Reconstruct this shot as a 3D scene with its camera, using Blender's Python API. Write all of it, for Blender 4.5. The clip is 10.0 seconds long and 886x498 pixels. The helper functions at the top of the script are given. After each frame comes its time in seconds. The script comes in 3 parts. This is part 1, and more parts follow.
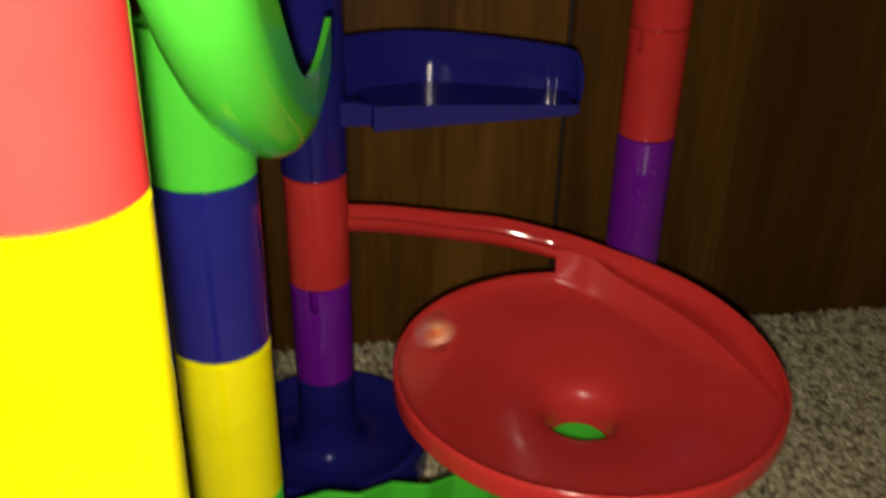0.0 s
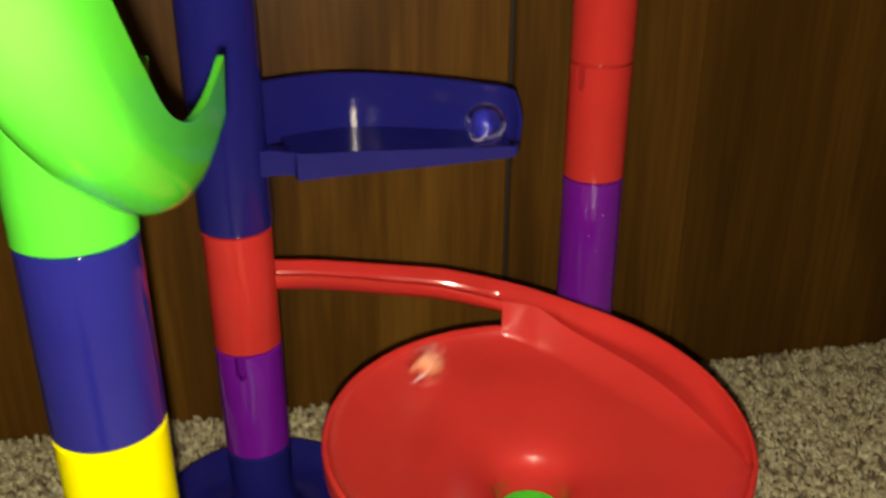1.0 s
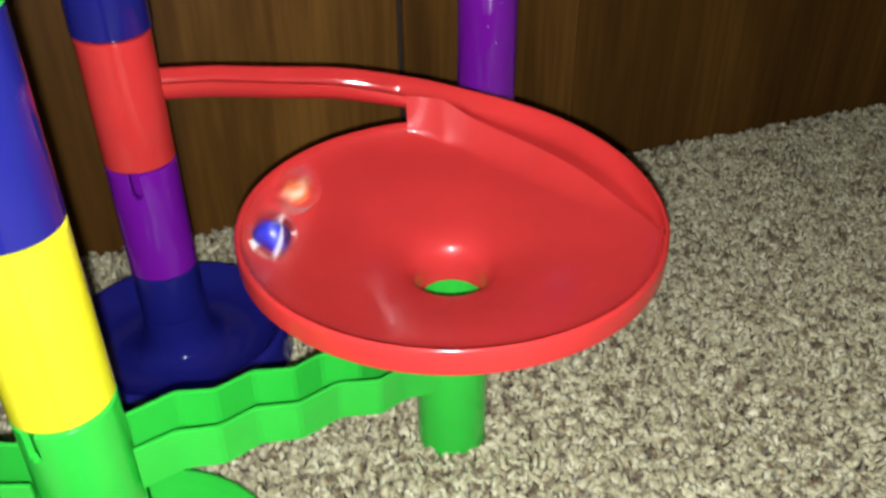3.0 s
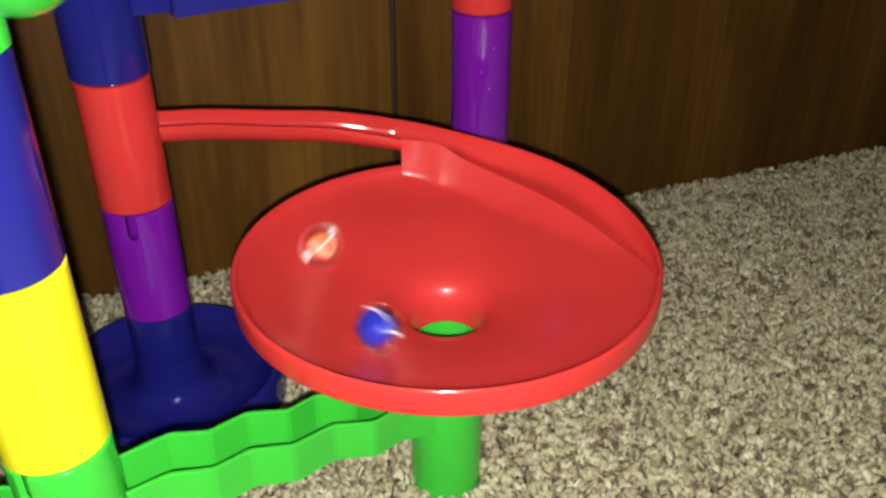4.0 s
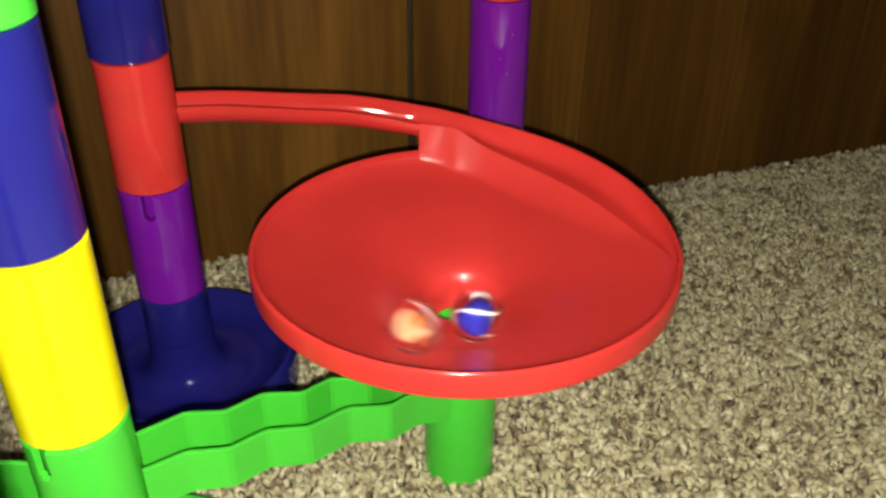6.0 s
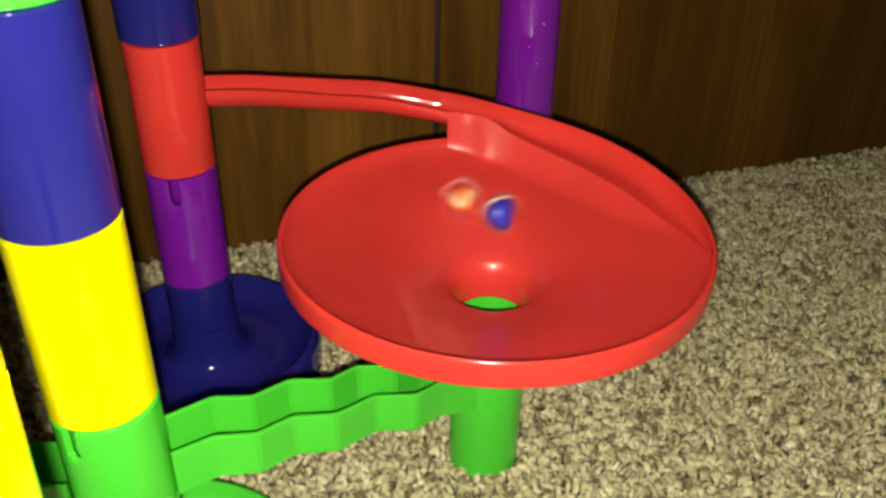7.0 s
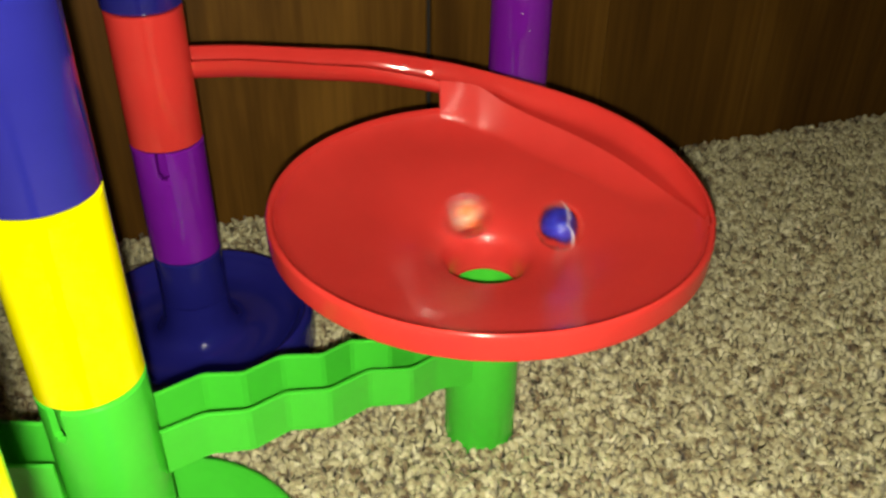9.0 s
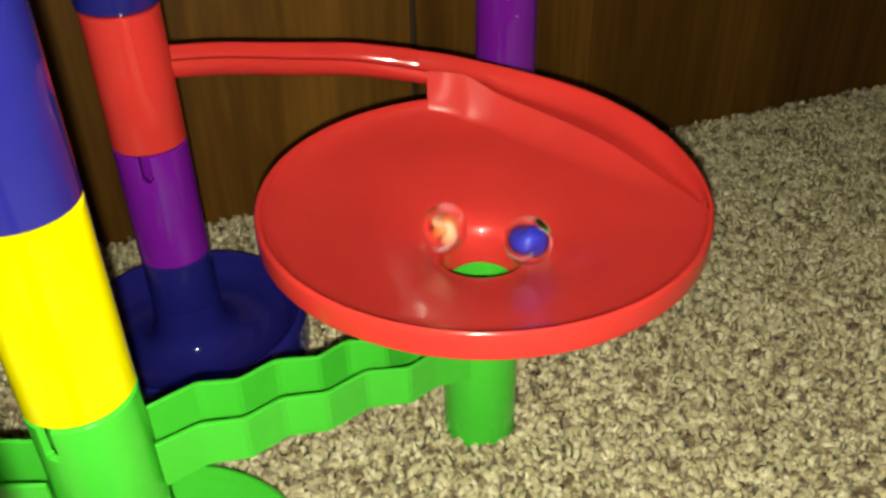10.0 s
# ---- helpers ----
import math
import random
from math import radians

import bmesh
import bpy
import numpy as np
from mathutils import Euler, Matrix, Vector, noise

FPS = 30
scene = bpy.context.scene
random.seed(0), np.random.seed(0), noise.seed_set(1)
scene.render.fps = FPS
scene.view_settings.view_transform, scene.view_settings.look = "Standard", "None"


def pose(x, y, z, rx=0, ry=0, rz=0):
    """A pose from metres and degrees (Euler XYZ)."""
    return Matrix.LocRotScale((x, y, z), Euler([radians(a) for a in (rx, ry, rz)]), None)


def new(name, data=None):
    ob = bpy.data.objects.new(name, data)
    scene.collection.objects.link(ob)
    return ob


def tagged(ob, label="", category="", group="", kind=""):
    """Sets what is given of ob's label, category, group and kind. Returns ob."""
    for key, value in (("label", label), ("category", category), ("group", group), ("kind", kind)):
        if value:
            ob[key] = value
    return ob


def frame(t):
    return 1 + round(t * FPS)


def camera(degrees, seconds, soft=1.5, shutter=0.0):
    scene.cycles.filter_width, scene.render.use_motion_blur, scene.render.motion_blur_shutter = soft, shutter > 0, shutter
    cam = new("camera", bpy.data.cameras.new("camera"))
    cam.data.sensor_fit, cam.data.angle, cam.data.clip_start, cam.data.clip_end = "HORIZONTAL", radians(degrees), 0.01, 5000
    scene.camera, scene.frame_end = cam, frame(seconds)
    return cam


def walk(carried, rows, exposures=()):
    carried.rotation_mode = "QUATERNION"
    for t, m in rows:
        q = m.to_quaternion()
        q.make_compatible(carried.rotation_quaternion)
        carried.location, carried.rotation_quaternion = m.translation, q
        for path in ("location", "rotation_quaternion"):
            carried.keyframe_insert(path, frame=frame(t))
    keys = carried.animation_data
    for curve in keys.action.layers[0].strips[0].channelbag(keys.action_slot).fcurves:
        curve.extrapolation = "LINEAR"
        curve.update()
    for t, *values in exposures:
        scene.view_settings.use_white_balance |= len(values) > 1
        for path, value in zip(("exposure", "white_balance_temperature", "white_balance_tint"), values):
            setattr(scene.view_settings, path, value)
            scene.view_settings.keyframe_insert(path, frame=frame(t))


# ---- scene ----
cam = camera(53.94, 10.0, soft=2.7, shutter=0.5)
PATH = [
    (0.0, 0.0486, 0.0008, 0.2842, -26.53, -0.93, -8.93),
    (0.2, 0.0514, 0.0068, 0.2846, -24.79, 0.74, -8.10),
    (0.3, 0.0520, 0.0076, 0.2839, -24.39, 1.17, -8.17),
    (0.5, 0.0557, 0.0163, 0.2810, -24.46, -0.05, -9.40),
    (0.8, 0.0615, 0.0209, 0.2771, -22.76, 0.81, -11.04),
    (1.0, 0.0655, 0.0233, 0.2753, -23.43, -0.01, -11.69),
    (1.2, 0.0707, 0.0260, 0.2718, -24.99, -0.21, -11.53),
    (1.3, 0.0711, 0.0249, 0.2719, -25.47, -0.44, -11.69),
    (1.5, 0.0747, 0.0300, 0.2662, -25.29, -0.36, -13.27),
    (1.7, 0.0789, 0.0293, 0.2660, -24.59, 0.54, -14.85),
    (1.8, 0.0797, 0.0302, 0.2641, -24.49, 0.49, -15.15),
    (2.0, 0.0806, 0.0276, 0.2624, -27.32, -0.25, -13.60),
    (2.2, 0.0763, 0.0295, 0.2597, -29.31, -0.59, -13.40),
    (2.5, 0.0675, 0.0264, 0.2565, -32.39, -1.74, -18.32),
    (2.7, 0.0635, 0.0238, 0.2580, -34.09, -0.94, -18.17),
    (2.8, 0.0617, 0.0237, 0.2579, -34.82, -1.00, -18.50),
    (3.0, 0.0580, 0.0250, 0.2560, -33.91, 0.40, -20.25),
    (3.2, 0.0578, 0.0240, 0.2570, -33.01, 0.76, -20.38),
    (4.5, 0.0546, 0.0238, 0.2557, -30.35, -0.49, -20.92),
    (5.0, 0.0549, 0.0213, 0.2560, -30.04, -0.35, -20.66),
    (5.5, 0.0543, 0.0223, 0.2545, -30.70, -0.41, -20.46),
    (7.0, 0.0467, 0.0283, 0.2486, -31.73, -0.97, -18.80),
    (7.5, 0.0478, 0.0278, 0.2486, -32.02, -1.20, -18.59),
    (8.0, 0.0461, 0.0299, 0.2461, -32.38, -1.50, -18.85),
    (8.5, 0.0478, 0.0299, 0.2461, -32.64, -1.16, -19.07),
    (9.0, 0.0492, 0.0320, 0.2446, -33.36, -0.51, -19.36),
    (9.3, 0.0521, 0.0352, 0.2466, -33.82, -0.03, -20.04),
    (9.5, 0.0536, 0.0370, 0.2479, -34.04, 1.12, -21.12),
    (10.0, 0.0506, 0.0384, 0.2441, -34.32, 0.94, -21.03),
]
EXPOSURE = [(0.0, -1.05, 7400, 17), (0.5, -1.1, 8200, 16), (0.8, -0.6, 8300, 15), (1.0, -0.33, 8100, 14), (1.5, 0.0, 6500, 15), (2.0, 0.44, 5700, 14), (2.5, 0.52, 5800, 11), (3.0, 0.06, 5800, 15), (4.5, 0.03, 6600, 15),
            (5.7, -0.02, 6800, 14), (7.0, -0.08, 7600, 8), (10.0, -0.22, 7450, 7)]
walk(cam, [(t, pose(x, y, z, 90 + pitch, roll, yaw)) for t, x, y, z, pitch, roll, yaw in PATH], EXPOSURE)

# ---- light: a phone's small torch held beside the lens, and a dim room ----
world = bpy.data.worlds.new("room")
scene.world = world
world.use_nodes = True
world.node_tree.nodes["Background"].inputs["Color"].default_value = (1.0, 0.88, 0.66, 1)
world.node_tree.nodes["Background"].inputs["Strength"].default_value = 0.075


def torch_thing():
    """The phone's lamp: a small glowing bulb on a dark cup, carried a little below and left of the lens."""
    glow = bpy.data.materials.new("torch_glow")
    glow.use_nodes = True
    nt = glow.node_tree
    nt.nodes.remove(nt.nodes["Principled BSDF"])
    emit = nt.nodes.new("ShaderNodeEmission")
    emit.inputs["Color"].default_value = (1.0, 0.97, 0.90, 1)
    emit.inputs["Strength"].default_value = 25000.0
    nt.links.new(emit.outputs["Emission"], nt.nodes["Material Output"].inputs["Surface"])
    dark = bpy.data.materials.new("torch_cup")
    dark.use_nodes = True
    dark.node_tree.nodes["Principled BSDF"].inputs["Base Color"].default_value = (0.02, 0.02, 0.02, 1)
    ob = tagged(new("torch"), "small bright white torch held beside the lens", "torch", "", "structure")
    for name, mat, outline in (("glowing_bulb", glow, [(0.0025 * max(0.002, math.cos(radians(a))), -0.0045 - 0.0025 * math.sin(radians(a))) for a in range(-90, 91, 30)]),
                               ("cup", dark, [(0.0001, -0.0004), (0.0024, -0.0004), (0.0024, -0.0018), (0.0001, -0.0018)])):
        bm = bmesh.new()
        rings = [[bm.verts.new((r * math.cos(k * math.pi / 8), r * math.sin(k * math.pi / 8), z)) for r, z in outline] for k in range(16)]
        for p, q in zip(rings, rings[1:] + rings[:1]):
            for j in range(len(outline) - 1):
                bm.faces.new((p[j], q[j], q[j + 1], p[j + 1]))
        bmesh.ops.recalc_face_normals(bm, faces=bm.faces)
        me = bpy.data.meshes.new(name)
        bm.to_mesh(me)
        bm.free()
        me.materials.append(mat)
        new(name, me).parent = ob
    return ob


TORCH = torch_thing()
TORCH_SIDE, TORCH_UP, TORCH_BACK = -0.001, -0.009, 0.008


# ---- materials ----
def material(name):
    m = bpy.data.materials.new(name)
    m.use_nodes = True
    nt = m.node_tree
    return m, nt, nt.nodes["Principled BSDF"]


def node(nt, kind, **inputs):
    n = nt.nodes.new(kind)
    for key, value in inputs.items():
        n.inputs[key.replace("_", " ")].default_value = value
    return n


def plastic(name, colour, rough=0.085, wear=0.12):
    """Glossy moulded plastic: faint mottling, fine scuffs in the gloss, a slight waviness."""
    m, nt, b = material(name)
    geo = nt.nodes.new("ShaderNodeTexCoord")
    big = node(nt, "ShaderNodeTexNoise", Scale=45.0, Detail=3.0)
    fine = node(nt, "ShaderNodeTexNoise", Scale=900.0, Detail=4.0)
    for n in (big, fine):
        nt.links.new(geo.outputs["Object"], n.inputs["Vector"])
    ramp = nt.nodes.new("ShaderNodeMix")
    ramp.data_type = "RGBA"
    ramp.inputs["A"].default_value = (*[c * (1 - wear) for c in colour], 1)
    ramp.inputs["B"].default_value = (*[min(1, c * (1 + wear) + 0.004) for c in colour], 1)
    nt.links.new(big.outputs["Fac"], ramp.inputs["Factor"])
    nt.links.new(ramp.outputs["Result"], b.inputs["Base Color"])
    rr = node(nt, "ShaderNodeMapRange", To_Min=rough * 0.7, To_Max=rough * 1.35)
    nt.links.new(fine.outputs["Fac"], rr.inputs["Value"])
    nt.links.new(rr.outputs["Result"], b.inputs["Roughness"])
    bump = node(nt, "ShaderNodeBump", Strength=0.03, Distance=0.0004)
    nt.links.new(big.outputs["Fac"], bump.inputs["Height"])
    nt.links.new(bump.outputs["Normal"], b.inputs["Normal"])
    b.inputs["Subsurface Weight"].default_value = 0.06
    b.inputs["Subsurface Radius"].default_value = (0.004, 0.004, 0.004)
    b.inputs["Subsurface Scale"].default_value = 0.5
    b.inputs["IOR"].default_value = 1.47
    return m


RED = plastic("red_plastic", (0.60, 0.036, 0.031), 0.085)
BLUE = plastic("blue_plastic", (0.0100, 0.0110, 0.155), 0.075)
PURPLE = plastic("purple_plastic", (0.170, 0.006, 0.32))
YELLOW = plastic("yellow_plastic", (0.80, 0.76, 0.008))
GREEN = plastic("green_plastic", (0.042, 0.54, 0.040), 0.14)
RIM_RED = plastic("worn_red_plastic", (0.60, 0.036, 0.031), 0.19)
BOWL_RED = plastic("satin_red_plastic", (0.60, 0.036, 0.031), 0.34)
RIM_RED.node_tree.nodes["Principled BSDF"].inputs["Specular IOR Level"].default_value = 0.3
BOWL_RED.node_tree.nodes["Principled BSDF"].inputs["Coat Weight"].default_value = 0.32
BOWL_RED.node_tree.nodes["Principled BSDF"].inputs["Coat Roughness"].default_value = 0.07


def wood(name, dark, mid, light):
    m, nt, b = material(name)
    tc = nt.nodes.new("ShaderNodeTexCoord")
    info = nt.nodes.new("ShaderNodeObjectInfo")
    shift = nt.nodes.new("ShaderNodeVectorMath")
    shift.operation = "MULTIPLY_ADD"
    nt.links.new(info.outputs["Random"], shift.inputs[0])
    shift.inputs[1].default_value = (3.1, 0.7, 5.3)
    nt.links.new(tc.outputs["Object"], shift.inputs[2])
    mp = node(nt, "ShaderNodeMapping", Scale=(1.0, 1.0, 0.10))
    nt.links.new(shift.outputs[0], mp.inputs["Vector"])
    wave = node(nt, "ShaderNodeTexNoise", Scale=13.0, Detail=5.0, Distortion=1.6)
    grain = node(nt, "ShaderNodeTexNoise", Scale=260.0, Detail=5.0)
    mp2 = node(nt, "ShaderNodeMapping", Scale=(1.0, 1.0, 0.045))
    nt.links.new(shift.outputs[0], mp2.inputs["Vector"])
    nt.links.new(mp.outputs["Vector"], wave.inputs["Vector"])
    nt.links.new(mp2.outputs["Vector"], grain.inputs["Vector"])
    mix = node(nt, "ShaderNodeMath")
    mix.operation = "MULTIPLY_ADD"
    mix.inputs[1].default_value = 0.30
    nt.links.new(grain.outputs["Fac"], mix.inputs[0])
    half = node(nt, "ShaderNodeMath")
    half.operation = "MULTIPLY"
    half.inputs[1].default_value = 0.76
    nt.links.new(wave.outputs["Fac"], half.inputs[0])
    nt.links.new(half.outputs[0], mix.inputs[2])
    ramp = nt.nodes.new("ShaderNodeValToRGB")
    ramp.color_ramp.elements[0].position, ramp.color_ramp.elements[0].color = 0.36, (*dark, 1)
    ramp.color_ramp.elements[1].position, ramp.color_ramp.elements[1].color = 0.72, (*light, 1)
    e = ramp.color_ramp.elements.new(0.54)
    e.color = (*mid, 1)
    nt.links.new(mix.outputs[0], ramp.inputs["Fac"])
    hue = nt.nodes.new("ShaderNodeHueSaturation")
    vr = node(nt, "ShaderNodeMapRange", To_Min=0.85, To_Max=1.1)
    nt.links.new(info.outputs["Random"], vr.inputs["Value"])
    nt.links.new(vr.outputs["Result"], hue.inputs["Value"])
    nt.links.new(ramp.outputs["Color"], hue.inputs["Color"])
    nt.links.new(hue.outputs["Color"], b.inputs["Base Color"])
    bump = node(nt, "ShaderNodeBump", Strength=0.25, Distance=0.0004)
    nt.links.new(grain.outputs["Fac"], bump.inputs["Height"])
    nt.links.new(bump.outputs["Normal"], b.inputs["Normal"])
    b.inputs["Roughness"].default_value = 0.50
    b.inputs["Specular IOR Level"].default_value = 0.12
    return m


PANEL = wood("walnut_panelling", (0.048, 0.0200, 0.0030), (0.094, 0.0420, 0.0062), (0.165, 0.078, 0.0125))


def plain(name, colour, rough, scale=60.0, spread=0.15):
    m, nt, b = material(name)
    tc = nt.nodes.new("ShaderNodeTexCoord")
    n = node(nt, "ShaderNodeTexNoise", Scale=scale, Detail=4.0)
    nt.links.new(tc.outputs["Object"], n.inputs["Vector"])
    mix = nt.nodes.new("ShaderNodeMix")
    mix.data_type = "RGBA"
    mix.inputs["A"].default_value = (*[c * (1 - spread) for c in colour], 1)
    mix.inputs["B"].default_value = (*[c * (1 + spread) for c in colour], 1)
    nt.links.new(n.outputs["Fac"], mix.inputs["Factor"])
    nt.links.new(mix.outputs["Result"], b.inputs["Base Color"])
    b.inputs["Roughness"].default_value = rough
    return m


GROOVE = plain("dark_groove", (0.012, 0.011, 0.009), 0.7)
PAINT = plain("room_paint", (0.82, 0.80, 0.74), 0.8, 8.0, 0.04)
BACKING = plain("carpet_backing", (0.30, 0.25, 0.17), 0.95, 220.0, 0.5)

# carpet yarn: every strand has one of several shades
YARN, nt_, b_ = material("frieze_yarn")
geo_ = nt_.nodes.new("ShaderNodeNewGeometry")
ramp_ = nt_.nodes.new("ShaderNodeValToRGB")
ramp_.color_ramp.interpolation = "LINEAR"
ramp_.color_ramp.elements[0].position, ramp_.color_ramp.elements[0].color = 0.0, (0.080, 0.059, 0.030, 1)
ramp_.color_ramp.elements[1].position, ramp_.color_ramp.elements[1].color = 1.0, (0.76, 0.735, 0.505, 1)
for p_, c_ in ((0.20, (0.19, 0.138, 0.070, 1)), (0.36, (0.38, 0.345, 0.192, 1)), (0.62, (0.54, 0.510, 0.305, 1))):
    ramp_.color_ramp.elements.new(p_).color = c_
tc_ = nt_.nodes.new("ShaderNodeTexCoord")
patch_ = node(nt_, "ShaderNodeTexNoise", Scale=190.0, Detail=3.0)
nt_.links.new(tc_.outputs["Object"], patch_.inputs["Vector"])
mean_ = nt_.nodes.new("ShaderNodeMix")
mean_.inputs["Factor"].default_value = 0.56
nt_.links.new(geo_.outputs["Random Per Island"], mean_.inputs["A"])
wide_ = node(nt_, "ShaderNodeMapRange", From_Min=0.34, From_Max=0.66)
nt_.links.new(patch_.outputs["Fac"], wide_.inputs["Value"])
nt_.links.new(wide_.outputs["Result"], mean_.inputs["B"])
nt_.links.new(mean_.outputs["Result"], ramp_.inputs["Fac"])
nt_.links.new(ramp_.outputs["Color"], b_.inputs["Base Color"])
b_.inputs["Roughness"].default_value = 0.85
b_.inputs["Sheen Weight"].default_value = 0.15

GLASS, nt_, b_ = material("clear_glass")
b_.inputs["Transmission Weight"].default_value = 1.0
b_.inputs["Roughness"].default_value = 0.02
b_.inputs["IOR"].default_value = 1.5
b_.inputs["Base Color"].default_value = (0.97, 0.98, 0.98, 1)
ORANGE_VANE = plastic("orange_glass_vane", (0.72, 0.17, 0.05), 0.3)
WHITE_VANE = plastic("pale_glass_vane", (0.72, 0.36, 0.21), 0.3)
# white of the modelled glints near the marbles' edges
GLINT = plastic("white_glint", (0.74, 0.72, 0.70), 0.3)
BLUE_VANE = plastic("blue_glass_vane", (0.016, 0.022, 0.34), 0.3)


# ---- building helpers ----
def finish(name, bm, mat, parent=None, label="", smooth=True, angle=35.0):
    bmesh.ops.remove_doubles(bm, verts=bm.verts, dist=1e-6)
    bmesh.ops.recalc_face_normals(bm, faces=bm.faces)
    me = bpy.data.meshes.new(name)
    bm.to_mesh(me)
    bm.free()
    me.materials.append(mat)
    if smooth:
        me.shade_smooth()
        me.set_sharp_from_angle(angle=radians(angle))
    ob = new(name, me)
    if parent:
        ob.parent = parent
    if label:
        tagged(ob, label)
    return ob


part = finish


def thing(name, at, label, category, group="", kind="", rz=0.0):
    ob = new(name)
    ob.empty_display_size = 0.01
    ob.matrix_world = pose(*at, 0, 0, rz)
    return tagged(ob, label, category, group, kind)


def lathe(profile, steps=72, closed=True, bm=None, a0=0.0, a1=360.0):
    """A turned shape from (radius, height) pairs; a closed profile gives a shell."""
    bm = bm or bmesh.new()
    full = abs(a1 - a0) >= 359.9
    count = steps if full else steps + 1
    rings = []
    for i in range(count):
        a = radians(a0 + (a1 - a0) * i / steps)
        rings.append([bm.verts.new((r * math.cos(a), r * math.sin(a), z)) for r, z in profile])
    n = len(profile)
    for i in range(steps):
        p, q = rings[i], rings[(i + 1) % count]
        for j in range(n if closed else n - 1):
            k = (j + 1) % n
            try:
                bm.faces.new((p[j], q[j], q[k], p[k]))
            except ValueError:
                pass
    if not full and closed:
        bm.faces.new(rings[0])
        bm.faces.new(list(reversed(rings[-1])))
    return bm


def sweep(sections, bm=None, cap=True):
    """Joins equal closed outlines (lists of points) into one solid."""
    bm = bm or bmesh.new()
    rows = [[bm.verts.new(p) for p in s] for s in sections]
    n = len(rows[0])
    for p, q in zip(rows, rows[1:]):
        for j in range(n):
            k = (j + 1) % n
            bm.faces.new((p[j], q[j], q[k], p[k]))
    if cap:
        bm.faces.new(rows[0])
        bm.faces.new(list(reversed(rows[-1])))
    return bm


def tube_profile(r, z0, z1, wall=0.0019, bevel=0.0006):
    i = r - wall
    return [(i, z0), (r - bevel, z0), (r, z0 + bevel), (r, z1 - bevel), (r - bevel, z1), (i, z1)]


R = 0.0135            # outer radius of every tube
B, P, G, F, L = (0.0506, 0.3471), (0.2080, 0.3767), (0.0215, 0.2165), (0.0156, 0.1070), (0.1460, 0.2586)


def slotted_tube(bm, r, z0, z1, facing, slot_h=0.0105, slot_w=0.0042, wall=0.0019, steps=72):
    """A tube with a locking slot cut down from its top edge, its foot rounded, at the compass angle facing."""
    half = math.degrees(slot_w / 2 / r)
    i, b, zs = r - wall, 0.0006, z1 - slot_h
    lathe([(i, z0), (r - b, z0), (r, z0 + b), (r, zs), (i, zs)], steps, True, bm)
    lathe([(i, zs), (r, zs), (r, z1 - b), (r - b, z1), (i, z1)], steps, True, bm, facing + half, facing + 360 - half)
    # rounded foot of the slot
    for s in (-1, 1):
        lathe([(r - wall, z1 - slot_h), (r - 0.0001, z1 - slot_h), (r - 0.0001, z1 - slot_h + 0.0013), (r - wall, z1 - slot_h + 0.0013)], 3, True, bm,
              facing + s * half * 0.55, facing + s * half)
    return bm


LEAN, LEAN_ABOUT = 1.1, 0.270       # degrees by which the tallest tower leans, and the height that stays in place


def marble_tube(at, z0, z1, mat, label, facing=None, lean=0.0):
    """One plug-in tower tube."""
    ob = thing("tower_tube", (*at, z0), label, "toy tube", "marble run tubes")
    if lean:
        ob.matrix_world = pose(at[0] + (z0 - LEAN_ABOUT) * math.tan(radians(lean)), at[1], z0, 0, lean, 0)
    h = z1 - z0
    bm = bmesh.new()
    if facing is None:
        lathe(tube_profile(R, 0.0003, h - 0.0002), 72, True, bm)
    else:
        slotted_tube(bm, R, 0.0003, h - 0.0002, facing)
    shell = part("tube_wall", bm, mat, ob)
    part("socket_neck", lathe(tube_profile(R - 0.0021, -0.0010, 0.0110, 0.0015, 0.0004), 40), mat, ob)
    if facing is not None:
        # a moulded pip beneath the slot
        bm = bmesh.new()
        bmesh.ops.create_cube(bm, size=1, matrix=Matrix.Rotation(radians(facing + 4), 4, "Z") @ Matrix.Translation((R, 0, h - 0.0135)) @ Matrix.Diagonal((0.0006, 0.0016, 0.0006, 1)))
        part("pip", bm, mat, shell)
    return ob


# ---- room ----
def box(bm, x0, y0, z0, x1, y1, z1):
    bmesh.ops.create_cube(bm, size=1, matrix=Matrix.Translation(((x0 + x1) / 2, (y0 + y1) / 2, (z0 + z1) / 2)) @ Matrix.Diagonal((x1 - x0, y1 - y0, z1 - z0, 1)))
    return bm


WALL_Y = 0.4425
floor = finish("floor", box(bmesh.new(), -1.5, -2.6, -0.05, 2.2, WALL_Y + 0.1, -0.004), BACKING, smooth=False)
tagged(floor, "speckled beige and brown frieze carpet floor", "carpet", "", "structure")
wall = finish("wall_north", box(bmesh.new(), -1.5, WALL_Y + 0.0035, -0.004, 2.2, WALL_Y + 0.12, 2.4), GROOVE, smooth=False)
tagged(wall, "dark walnut panelled wall with narrow black grooves", "wall", "", "structure")
for name, b in (("wall_south", (-1.5, -2.7, -0.004, 2.2, -2.6, 2.4)), ("wall_west", (-1.6, -2.7, -0.004, -1.5, WALL_Y + 0.12, 2.4)), ("wall_east", (2.2, -2.7, -0.004, 2.3, WALL_Y + 0.12, 2.4))):
    tagged(finish(name, box(bmesh.new(), *b), PAINT, smooth=False), "plain painted room wall in the dark", "wall", "", "structure")
tagged(finish("ceiling", box(bmesh.new(), -1.6, -2.7, 2.4, 2.3, WALL_Y + 0.12, 2.5), PAINT, smooth=False), "plain painted ceiling in the dark", "ceiling", "", "structure")


